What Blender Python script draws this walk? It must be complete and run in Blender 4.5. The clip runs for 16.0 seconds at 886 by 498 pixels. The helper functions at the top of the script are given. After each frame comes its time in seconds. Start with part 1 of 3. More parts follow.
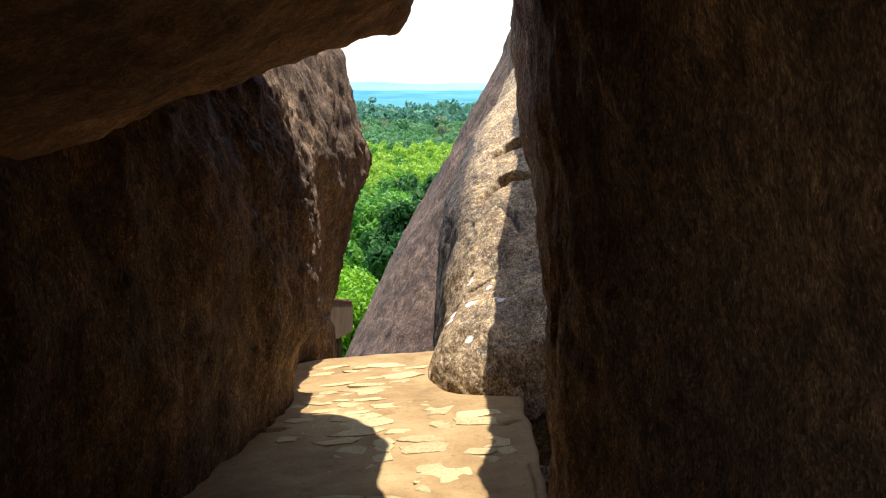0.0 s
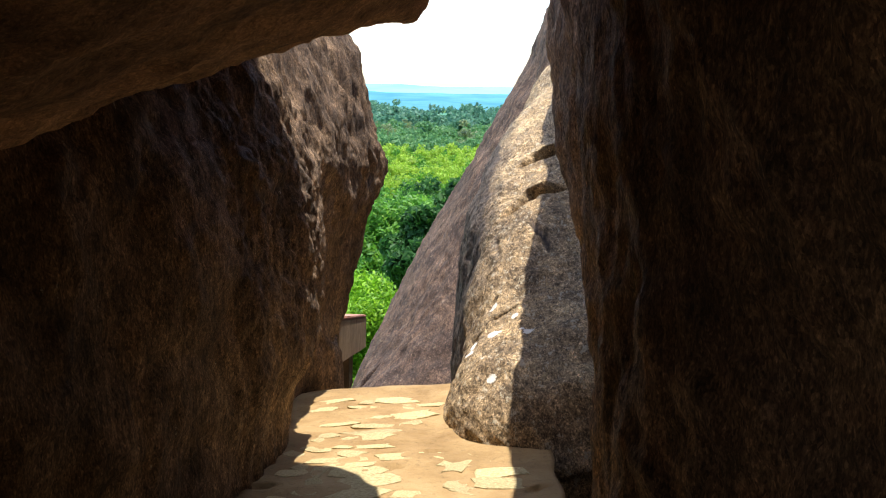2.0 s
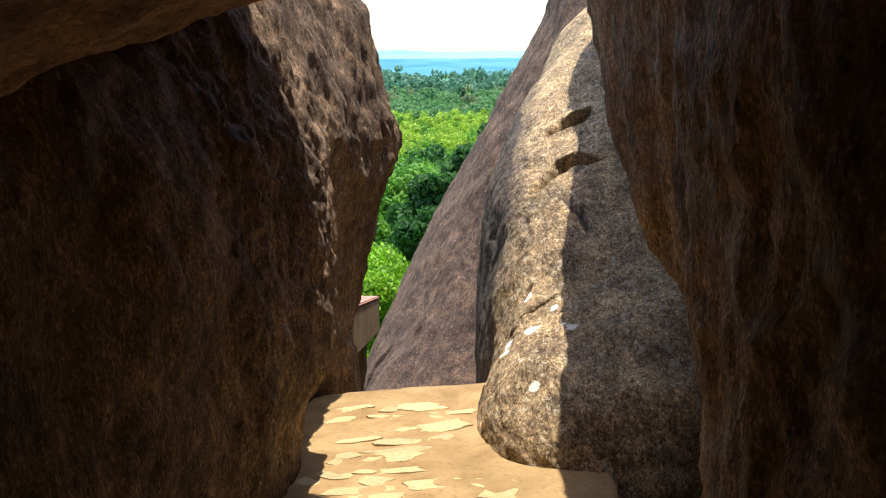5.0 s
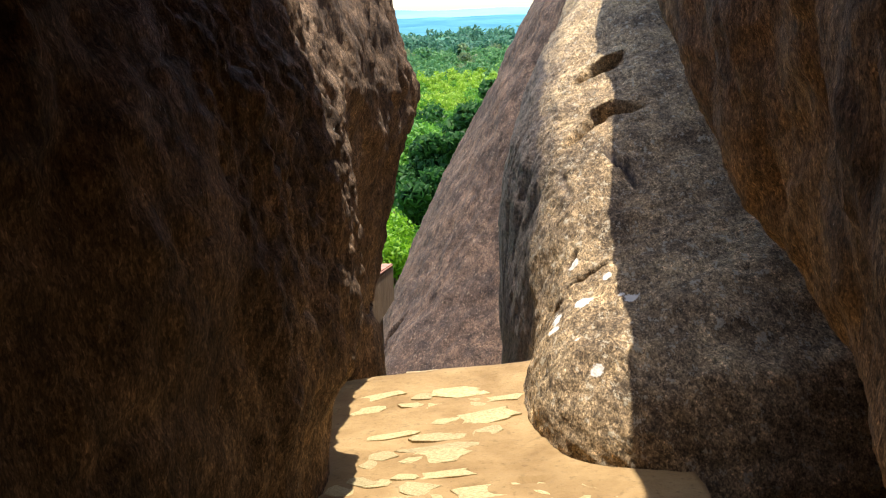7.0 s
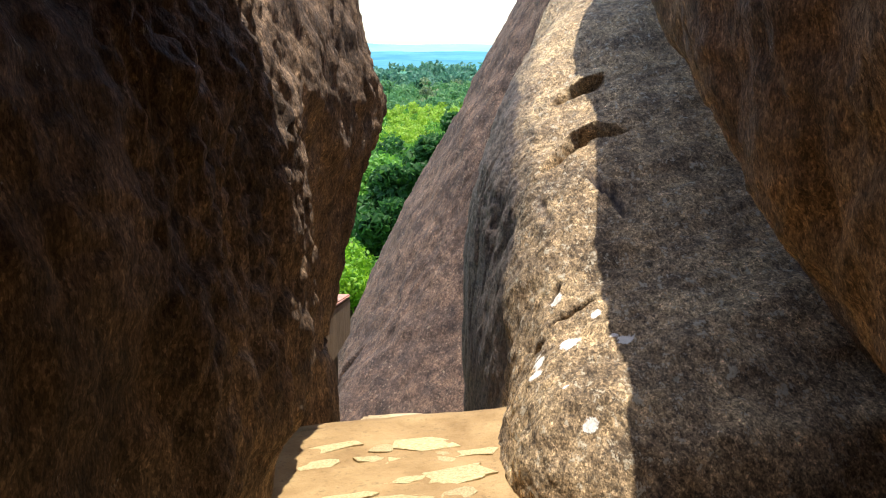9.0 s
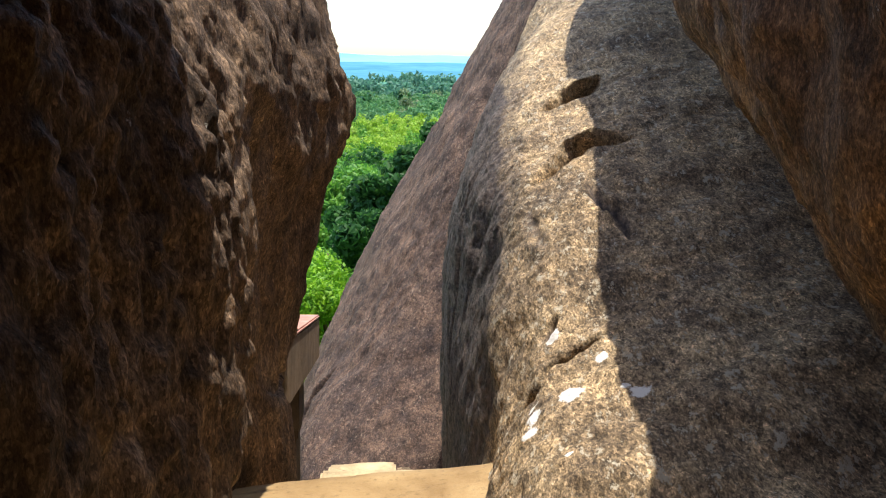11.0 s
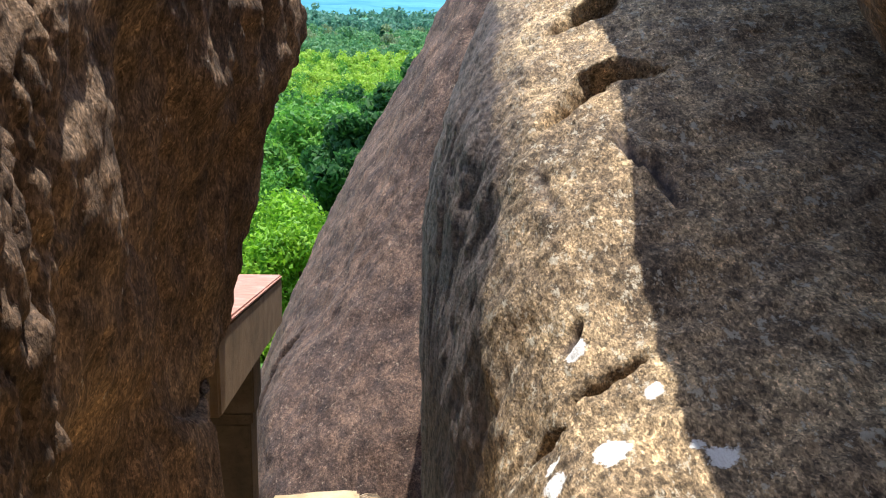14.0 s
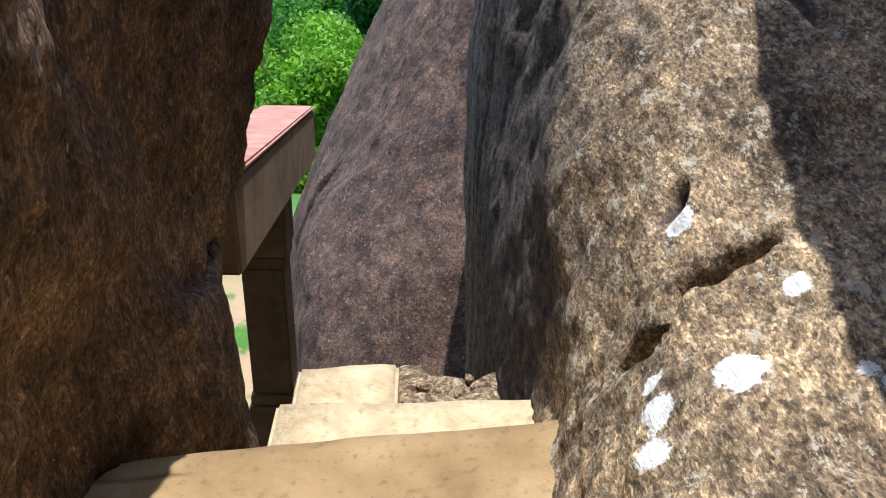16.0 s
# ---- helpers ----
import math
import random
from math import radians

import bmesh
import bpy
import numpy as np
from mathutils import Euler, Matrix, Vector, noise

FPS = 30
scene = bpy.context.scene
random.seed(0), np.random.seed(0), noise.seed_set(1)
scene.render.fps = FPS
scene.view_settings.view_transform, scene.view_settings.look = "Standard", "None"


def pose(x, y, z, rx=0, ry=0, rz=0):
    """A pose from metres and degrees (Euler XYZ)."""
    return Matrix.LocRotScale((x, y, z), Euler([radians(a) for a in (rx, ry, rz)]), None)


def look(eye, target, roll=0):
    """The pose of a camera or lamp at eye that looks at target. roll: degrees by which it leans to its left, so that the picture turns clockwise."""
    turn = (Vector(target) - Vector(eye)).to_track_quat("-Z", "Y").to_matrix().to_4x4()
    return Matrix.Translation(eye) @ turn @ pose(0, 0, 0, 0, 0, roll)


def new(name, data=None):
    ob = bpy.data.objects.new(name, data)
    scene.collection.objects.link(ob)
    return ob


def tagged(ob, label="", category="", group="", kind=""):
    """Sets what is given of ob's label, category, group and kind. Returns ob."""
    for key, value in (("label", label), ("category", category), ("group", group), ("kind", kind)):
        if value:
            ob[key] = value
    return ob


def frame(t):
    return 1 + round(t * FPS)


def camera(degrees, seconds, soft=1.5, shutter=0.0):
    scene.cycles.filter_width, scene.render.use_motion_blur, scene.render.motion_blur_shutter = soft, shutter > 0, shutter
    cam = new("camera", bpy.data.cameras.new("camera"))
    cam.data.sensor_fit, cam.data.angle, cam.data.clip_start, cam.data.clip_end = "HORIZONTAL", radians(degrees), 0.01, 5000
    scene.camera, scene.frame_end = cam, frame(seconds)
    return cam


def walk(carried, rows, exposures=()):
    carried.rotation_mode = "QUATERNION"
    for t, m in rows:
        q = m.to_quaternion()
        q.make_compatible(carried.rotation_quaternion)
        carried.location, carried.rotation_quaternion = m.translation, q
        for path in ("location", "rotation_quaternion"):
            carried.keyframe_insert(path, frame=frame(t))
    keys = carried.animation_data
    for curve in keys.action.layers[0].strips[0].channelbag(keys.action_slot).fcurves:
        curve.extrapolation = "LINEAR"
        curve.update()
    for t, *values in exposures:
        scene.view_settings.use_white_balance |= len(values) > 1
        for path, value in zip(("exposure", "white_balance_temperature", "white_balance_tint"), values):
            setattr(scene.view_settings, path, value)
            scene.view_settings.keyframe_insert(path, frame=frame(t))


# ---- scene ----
EXPOSURES = [(0.0, 1.5, 6500, 10), (3.0, 1.45, 6550, 10), (6.5, 1.45, 6750, 10), (9.0, 1.45, 6550, 10), (11.5, 1.3, 6400, 10), (12.5, 1.5, 6200, 10), (14.5, 1.4, 6100, 10), (16.0, 1.15, 5650, 10)]
cam = camera(54.3, 16.0, soft=1.1)
METRES, EYE, TILT, LEAN, TURN = 5.4, 2.2, -10.9, -0.8, 0.0
ROWS = [
    (0.0, 0.0, 0.0, 0.0, 0.0, 0.0, 0.0),
    (0.5, -0.0056, 0.0438, -0.0038, -0.34, -0.81, -0.06),
    (1.0, -0.0042, 0.0798, 0.0009, 0.07, -0.72, -0.43),
    (1.5, -0.0007, 0.1171, 0.0131, 0.69, -0.12, -0.86),
    (2.0, -0.0008, 0.1433, 0.0241, 1.36, 0.19, -1.29),
    (2.5, -0.0053, 0.1701, 0.0294, 1.39, -0.48, -1.92),
    (3.0, -0.0103, 0.1895, 0.0361, 0.92, -1.6, -2.23),
    (5.5, -0.0413, 0.3086, 0.043, 2.0, -2.29, 1.68),
    (6.0, -0.0568, 0.3354, 0.0397, 1.97, -2.96, 3.28),
    (6.5, -0.065, 0.3638, 0.042, 1.75, -3.76, 3.18),
    (7.0, -0.0673, 0.403, 0.045, 1.71, -4.61, 1.85),
    (7.5, -0.0696, 0.4344, 0.0494, 1.55, -5.37, 0.7),
    (8.0, -0.073, 0.4568, 0.049, 0.81, -5.17, 0.14),
    (8.5, -0.0753, 0.4814, 0.042, -0.26, -3.93, 0.11),
    (9.0, -0.0801, 0.5117, 0.0336, -1.05, -2.47, 0.21),
    (11.5, -0.0719, 0.6775, 0.0451, -2.52, -1.75, -0.26),
    (12.0, -0.068, 0.7131, 0.0472, -2.48, -1.94, -0.19),
    (12.5, -0.0639, 0.7528, 0.0489, -2.03, -2.26, -0.08),
    (13.0, -0.0627, 0.7881, 0.0525, -2.14, -2.79, -0.04),
    (13.5, -0.0637, 0.8233, 0.0519, -3.09, -4.12, -0.24),
    (14.0, -0.0636, 0.8557, 0.0543, -3.64, -5.75, -0.59),
    (14.5, -0.0639, 0.8826, 0.0555, -2.95, -7.99, -0.72),
    (15.0, -0.0626, 0.9163, 0.0498, -1.7, -11.1, -0.71),
    (15.5, -0.062, 0.9457, 0.0473, -0.86, -14.34, -0.52),
    (16.0, -0.0651, 0.9731, 0.0468, -0.97, -17.21, -0.28),
]
walk(cam, [(t, pose(0, 0, EYE, TILT, LEAN, TURN) @ pose(METRES * x, METRES * y, METRES * z, 90 + pitch, roll, yaw)) for t, x, y, z, yaw, pitch, roll in ROWS],
     exposures=EXPOSURES)

# ---- world and sun ----
SUN_TILT = 11.0  # degrees from straight up, leaning ahead (+y)
world = bpy.data.worlds.new("world")
scene.world = world
world.use_nodes = True
wt = world.node_tree
sky = wt.nodes.new("ShaderNodeTexSky")
sky.sky_type = "NISHITA"
sky.sun_disc = False
sky.sun_elevation = radians(90 - SUN_TILT)
sky.sun_rotation = radians(0)
sky.air_density, sky.dust_density, sky.ozone_density = 1.0, 1.0, 1.0
wt.nodes["Background"].inputs["Strength"].default_value = 0.14
wt.links.new(sky.outputs["Color"], wt.nodes["Background"].inputs["Color"])
sun = new("sun", bpy.data.lights.new("sun", "SUN"))
sun.data.energy, sun.data.angle, sun.data.color = 3.4, radians(0.55), (1.0, 0.93, 0.83)
sun.matrix_world = look((1.9, 30 * math.tan(radians(SUN_TILT)), 30), (0, 0, 0))


# ---- materials ----
def material(name, rough=0.8):
    m = bpy.data.materials.new(name)
    m.use_nodes = True
    b = m.node_tree.nodes["Principled BSDF"]
    b.inputs["Roughness"].default_value = rough
    b.inputs["Specular IOR Level"].default_value = 0.3
    return m, m.node_tree, b


def node(nt, kind, **values):
    n = nt.nodes.new(kind)
    for key, value in values.items():
        n.inputs[key.replace("_", " ")].default_value = value
    return n


def ramp(nt, source, stops):
    r = nt.nodes.new("ShaderNodeValToRGB")
    while len(r.color_ramp.elements) < len(stops):
        r.color_ramp.elements.new(0.5)
    for el, (at, col) in zip(r.color_ramp.elements, stops):
        el.position = at
        el.color = (*col, 1) if len(col) == 3 else (col[0], col[0], col[0], 1)
    nt.links.new(source, r.inputs["Fac"])
    return r.outputs["Color"]


def mix(nt, fac, a, b, blend="MIX"):
    n = nt.nodes.new("ShaderNodeMix")
    n.data_type, n.blend_type = "RGBA", blend
    for sock, v in ((n.inputs[0], fac), (n.inputs[6], a), (n.inputs[7], b)):
        if isinstance(v, bpy.types.NodeSocket):
            nt.links.new(v, sock)
        elif isinstance(v, tuple):
            sock.default_value = (*v, 1)
        else:
            sock.default_value = v
    return n.outputs[2]


def coords(nt, scale=(1, 1, 1)):
    tc = nt.nodes.new("ShaderNodeTexCoord")
    mp = nt.nodes.new("ShaderNodeMapping")
    mp.inputs["Scale"].default_value = scale
    nt.links.new(tc.outputs["Object"], mp.inputs["Vector"])
    return mp.outputs["Vector"]


def tex(nt, vec, scale, detail=6, rough=0.6, distortion=0.0):
    n = node(nt, "ShaderNodeTexNoise", Scale=scale, Detail=detail, Roughness=rough, Distortion=distortion)
    nt.links.new(vec, n.inputs["Vector"])
    return n.outputs["Fac"]


def cells(nt, vec, scale, feature="F1"):
    n = nt.nodes.new("ShaderNodeTexVoronoi")
    n.feature = feature
    n.inputs["Scale"].default_value = scale
    nt.links.new(vec, n.inputs["Vector"])
    return n.outputs["Distance"]


def crystals(nt, vec, scale):
    """A random tone for each small uneven cell."""
    wob = nt.nodes.new("ShaderNodeTexNoise")
    wob.inputs["Scale"].default_value = scale * 0.9
    nt.links.new(vec, wob.inputs["Vector"])
    add = nt.nodes.new("ShaderNodeVectorMath")
    add.operation = "MULTIPLY_ADD"
    nt.links.new(wob.outputs["Color"], add.inputs[0])
    add.inputs[1].default_value = (0.9 / scale,) * 3
    nt.links.new(vec, add.inputs[2])
    n = nt.nodes.new("ShaderNodeTexVoronoi")
    n.inputs["Scale"].default_value = scale
    nt.links.new(add.outputs[0], n.inputs["Vector"])
    sep = nt.nodes.new("ShaderNodeSeparateColor")
    nt.links.new(n.outputs["Color"], sep.inputs[0])
    return sep.outputs[0]


def bump(nt, bsdf, parts):
    last = None
    for height, strength, dist in parts:
        b = node(nt, "ShaderNodeBump", Strength=strength, Distance=dist)
        nt.links.new(height, b.inputs["Height"])
        if last:
            nt.links.new(last, b.inputs["Normal"])
        last = b.outputs["Normal"]
    nt.links.new(last, bsdf.inputs["Normal"])


def times(nt, value, k):
    n = node(nt, "ShaderNodeMath")
    n.operation = "MULTIPLY"
    nt.links.new(value, n.inputs[0])
    n.inputs[1].default_value = k
    return n.outputs[0]


def rock_material(name, dark, mid, light, streak, lichen=(0.5, 0.47, 0.42), lichen_amount=0.66, streak_amount=0.5, fleck=0.7, relief=1.0, grain=1.0, patch=0.85, pull=(1, 1, 1), lump=0.7):
    """Weathered granite: broad tone, rain streaks, crust, mineral grains, dark pits, pale lichen spots. pull draws the crust out along the run of the rain."""
    m, nt, b = material(name, 0.88)
    v, vs, vp = coords(nt), coords(nt, (1, 1, 0.16)), coords(nt, pull)
    broad = ramp(nt, tex(nt, v, 1.3, 6, 0.66, 0.4), [(0.3, dark), (0.5, mid), (0.7, light)])
    streaks = ramp(nt, tex(nt, vs, 7.0, 5, 0.65, 0.3), [(0.45, (0,)), (0.62, (1,))])
    col = mix(nt, times(nt, streaks, streak_amount), broad, streak)
    patches = ramp(nt, tex(nt, vp, 6.0 * grain, 7, 0.75), [(0.38, (0.5, 0.48, 0.48)), (0.5, (1.0, 0.98, 0.95)), (0.62, (1.5, 1.46, 1.36))])
    col = mix(nt, patch, col, patches, "MULTIPLY")
    crust = tex(nt, vp, 26 * grain, 6, 0.8)
    col = mix(nt, fleck, col, ramp(nt, crust, [(0.36, (0.3,)), (0.47, (0.85,)), (0.54, (1.1,)), (0.64, (1.65,))]), "MULTIPLY")
    grains = tex(nt, vp, 75 * grain, 3, 0.7)
    for size, weight in ((80, 0.5), (150, 0.85), (250, 0.6)):
        col = mix(nt, fleck * weight, col, ramp(nt, crystals(nt, vp, size * grain), [(0.0, (0.28,)), (0.22, (0.62,)), (0.5, (0.95,)), (0.8, (1.25,)), (1.0, (1.9,))]), "MULTIPLY")
    pits = cells(nt, vp, 34 * grain)
    col = mix(nt, times(nt, ramp(nt, pits, [(0.1, (1,)), (0.26, (0,))]), 0.6 * fleck), col, (0.022, 0.018, 0.016))
    spots = ramp(nt, tex(nt, vp, 22.0 * grain, 5, 0.8), [(lichen_amount, (0,)), (lichen_amount + 0.04, (0.8,))])
    col = mix(nt, spots, col, lichen)
    # Mask for rain stain, crust, and shade painted into flank and cracks.
    darkening = nt.nodes.new("ShaderNodeAttribute")
    darkening.attribute_name = "stain_shade"
    col = mix(nt, darkening.outputs["Fac"], col, mix(nt, ramp(nt, crust, [(0.42, (0,)), (0.62, (1,))]), (0.022, 0.017, 0.016), (0.1, 0.074, 0.062)))
    at = nt.nodes.new("ShaderNodeAttribute")
    at.attribute_name = "lichen"
    edge = node(nt, "ShaderNodeMath")
    edge.operation = "ADD"
    nt.links.new(at.outputs["Fac"], edge.inputs[0])
    nt.links.new(tex(nt, v, 30, 6, 0.8), edge.inputs[1])
    col = mix(nt, ramp(nt, edge.outputs[0], [(0.86, (0,)), (0.93, (1,))]), col, (0.68, 0.66, 0.61))
    nt.links.new(col, b.inputs["Base Color"])
    bump(nt, b, [(tex(nt, vp, 10 * grain, 4, 0.65), lump * relief, 0.025), (crust, 0.9 * relief, 0.014), (grains, 0.7 * relief, 0.005), (pits, 0.5 * relief, 0.006)])
    return m


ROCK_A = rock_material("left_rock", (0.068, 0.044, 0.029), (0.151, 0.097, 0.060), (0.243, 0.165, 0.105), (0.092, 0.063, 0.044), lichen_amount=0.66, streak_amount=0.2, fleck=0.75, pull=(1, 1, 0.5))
ROCK_B = rock_material("roof_rock", (0.144, 0.086, 0.054), (0.300, 0.174, 0.102), (0.408, 0.246, 0.150), (0.192, 0.108, 0.066), lichen_amount=0.85, streak_amount=0.2, fleck=0.4, relief=0.6)
ROCK_C = rock_material("right_rock", (0.093, 0.057, 0.036), (0.210, 0.129, 0.073), (0.306, 0.200, 0.117), (0.111, 0.069, 0.044), lichen_amount=0.68, streak_amount=0.12, fleck=0.75, relief=0.9, pull=(1, 1, 0.55))
ROCK_D = rock_material("ridge_rock", (0.120, 0.086, 0.052), (0.285, 0.204, 0.118), (0.423, 0.317, 0.184), (0.156, 0.115, 0.075), lichen=(0.45, 0.4, 0.3), lichen_amount=0.57, streak_amount=0.1, fleck=0.9, pull=(1, 0.5, 0.8))
ROCK_E = rock_material("dome_rock", (0.055, 0.034, 0.026), (0.102, 0.063, 0.045), (0.154, 0.097, 0.067), (0.038, 0.027, 0.025), lichen=(0.3, 0.225, 0.16), lichen_amount=0.6, streak_amount=0.6, fleck=0.8, relief=0.9, grain=0.9, patch=0.8, lump=0.3)


def stone_material(name, a, b_, c, scale=6.0, rough=0.85, relief=0.6):
    m, nt, b = material(name, rough)
    v = coords(nt)
    info = nt.nodes.new("ShaderNodeObjectInfo")
    col = ramp(nt, tex(nt, v, scale, 8, 0.65, 0.3), [(0.3, a), (0.52, b_), (0.72, c)])
    tone = ramp(nt, info.outputs["Random"], [(0.0, (0.82,)), (1.0, (1.15,))])
    col = mix(nt, 1.0, col, tone, "MULTIPLY")
    pits = ramp(nt, tex(nt, v, 30, 5, 0.7), [(0.3, (0.55,)), (0.45, (1,))])
    col = mix(nt, 0.8, col, pits, "MULTIPLY")
    nt.links.new(col, b.inputs["Base Color"])
    bump(nt, b, [(tex(nt, v, 20, 7, 0.7), relief, 0.015), (tex(nt, v, 90, 4, 0.7), relief, 0.004)])
    return m


MORTAR = stone_material("mortar", (0.21, 0.128, 0.052), (0.32, 0.212, 0.096), (0.4, 0.29, 0.145), 2.6)
FLAG = stone_material("flagstone", (0.28, 0.19, 0.085), (0.5, 0.41, 0.22), (0.6, 0.52, 0.32), 14)
# Darker copy of the beam's concrete, with the post's shade in its colour.
POST_SHADED = stone_material("post_shaded", (0.07, 0.05, 0.03), (0.12, 0.085, 0.05), (0.17, 0.125, 0.08), 4)
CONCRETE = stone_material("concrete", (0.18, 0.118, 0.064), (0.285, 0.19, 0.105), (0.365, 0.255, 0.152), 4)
STEP = stone_material("step_stone", (0.36, 0.26, 0.14), (0.5, 0.39, 0.23), (0.6, 0.49, 0.31), 8)
RED = stone_material("red_coping", (0.27, 0.12, 0.085), (0.36, 0.18, 0.135), (0.42, 0.27, 0.22), 5)
SAND = stone_material("sand", (0.36, 0.25, 0.13), (0.5, 0.37, 0.22), (0.56, 0.44, 0.28), 2)
BARK = stone_material("bark", (0.06, 0.04, 0.03), (0.11, 0.08, 0.055), (0.17, 0.12, 0.09), 10)


def leaf_material(name, a, b_, c):
    m, nt, b = material(name, 0.55)
    geo = nt.nodes.new("ShaderNodeNewGeometry")
    col = ramp(nt, geo.outputs["Random Per Island"], [(0.0, a), (0.5, b_), (1.0, c)])
    broad = ramp(nt, tex(nt, coords(nt), 0.35, 3), [(0.3, (0.75,)), (0.7, (1.2,))])
    col = mix(nt, 1.0, col, broad, "MULTIPLY")
    nt.links.new(col, b.inputs["Base Color"])
    tr = nt.nodes.new("ShaderNodeBsdfTranslucent")
    nt.links.new(col, tr.inputs["Color"])
    ms = nt.nodes.new("ShaderNodeMixShader")
    ms.inputs[0].default_value = 0.45
    nt.links.new(b.outputs[0], ms.inputs[1])
    nt.links.new(tr.outputs[0], ms.inputs[2])
    nt.links.new(ms.outputs[0], nt.nodes["Material Output"].inputs["Surface"])
    return m


LEAF_BRIGHT = leaf_material("leaf_bright", (0.1, 0.26, 0.015), (0.2, 0.43, 0.02), (0.32, 0.55, 0.035))
LEAF_DARK = leaf_material("leaf_dark", (0.02, 0.085, 0.02), (0.04, 0.13, 0.03), (0.07, 0.18, 0.035))
LEAF_MID = leaf_material("leaf_mid", (0.06, 0.19, 0.03), (0.11, 0.29, 0.035), (0.19, 0.38, 0.05))
LEAF_DRY = leaf_material("leaf_dry", (0.16, 0.24, 0.12), (0.22, 0.28, 0.15), (0.24, 0.33, 0.15))
LEAF_LIGHT = leaf_material("leaf_light", (0.2, 0.37, 0.03), (0.33, 0.5, 0.05), (0.44, 0.58, 0.1))
# Far leaves carry the distance haze as a bluer base colour.
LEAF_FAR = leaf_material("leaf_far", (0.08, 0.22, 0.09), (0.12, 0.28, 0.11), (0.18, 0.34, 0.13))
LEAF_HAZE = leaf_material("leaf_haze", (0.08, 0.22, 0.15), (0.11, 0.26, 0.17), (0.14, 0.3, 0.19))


def ground_material():
    m, nt, b = material("ground", 0.95)
    v = coords(nt)
    earth = ramp(nt, tex(nt, v, 1.2, 7), [(0.3, (0.25, 0.17, 0.085)), (0.6, (0.35, 0.25, 0.14))])
    grass = ramp(nt, tex(nt, v, 0.05, 8, 0.7), [(0.35, (0.03, 0.09, 0.015)), (0.5, (0.08, 0.18, 0.025)), (0.65, (0.15, 0.27, 0.04))])
    sep = nt.nodes.new("ShaderNodeSeparateXYZ")
    nt.links.new(v, sep.inputs[0])
    mr = nt.nodes.new("ShaderNodeMapRange")
    mr.inputs[1].default_value, mr.inputs[2].default_value = 14.5, 19.0
    nt.links.new(sep.outputs["Y"], mr.inputs[0])
    patch = node(nt, "ShaderNodeMath")
    patch.operation = "ADD"
    nt.links.new(mr.outputs[0], patch.inputs[0])
    nt.links.new(ramp(nt, tex(nt, v, 1.4, 5), [(0.56, (0,)), (0.64, (1,))]), patch.inputs[1])
    patch.use_clamp = True
    col = mix(nt, patch.outputs[0], earth, grass)
    nt.links.new(col, b.inputs["Base Color"])
    bump(nt, b, [(tex(nt, v, 12, 6), 0.5, 0.03)])
    return m


GROUND = ground_material()


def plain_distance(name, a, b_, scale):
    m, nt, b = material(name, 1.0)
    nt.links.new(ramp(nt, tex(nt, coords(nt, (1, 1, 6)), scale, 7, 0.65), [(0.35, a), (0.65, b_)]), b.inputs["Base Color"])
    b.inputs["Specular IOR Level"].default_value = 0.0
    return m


# Haze is mixed into these base colours: bluer, then paler with distance.
HAZE_BLUE = plain_distance("haze_blue", (0.05, 0.17, 0.24), (0.09, 0.25, 0.32), 0.006)
HAZE_GREEN = plain_distance("haze_green", (0.045, 0.14, 0.10), (0.09, 0.22, 0.16), 0.03)
HAZE_PALE = plain_distance("haze_pale", (0.14, 0.36, 0.5), (0.2, 0.44, 0.56), 0.002)


# ---- mesh helpers ----
def obj(name, bm_or_mesh, mat, parent=None, label="", category="", kind="", group="", smooth=True):
    if isinstance(bm_or_mesh, bmesh.types.BMesh):
        me = bpy.data.meshes.new(name)
        bm_or_mesh.to_mesh(me)
        bm_or_mesh.free()
    else:
        me = bm_or_mesh
    if smooth:
        me.shade_smooth()
    if mat and not me.materials:
        me.materials.append(mat)
    ob = new(name, me)
    if parent:
        ob.parent = parent
    return tagged(ob, label, category, group, kind)


def part(name, bm, mat, parent, label="", smooth=False):
    return obj(name, bm, mat, parent, label, smooth=smooth)


def hermite(xs, ys, q, tight=False):
    """Smooth curve through control values ys at xs, read at q."""
    xs, ys = np.asarray(xs, float), np.asarray(ys, float)
    d = np.diff(ys, axis=0) / np.diff(xs)[:, None]
    m = np.vstack([d[:1], (d[1:] + d[:-1]) / 2, d[-1:]])
    if tight:  # the long buried first stretch must not throw the curve over
        m[1] = np.clip(m[1], -1.5 * np.abs(d[1]), 1.5 * np.abs(d[1]))
    i = np.clip(np.searchsorted(xs, q) - 1, 0, len(xs) - 2)
    h = (xs[i + 1] - xs[i])[:, None]
    t = ((q - xs[i])[:, None]) / h
    return ((2 * t**3 - 3 * t**2 + 1) * ys[i] + (t**3 - 2 * t**2 + t) * h * m[i]
            + (-2 * t**3 + 3 * t**2) * ys[i + 1] + (t**3 - t**2) * h * m[i + 1])


def spread(pieces):
    """Values along the rock: (start, end, step) pieces."""
    out = []
    for a, b, step in pieces:
        out.extend(np.arange(a, b - 1e-6, step))
    return np.array(out + [pieces[-1][1]])


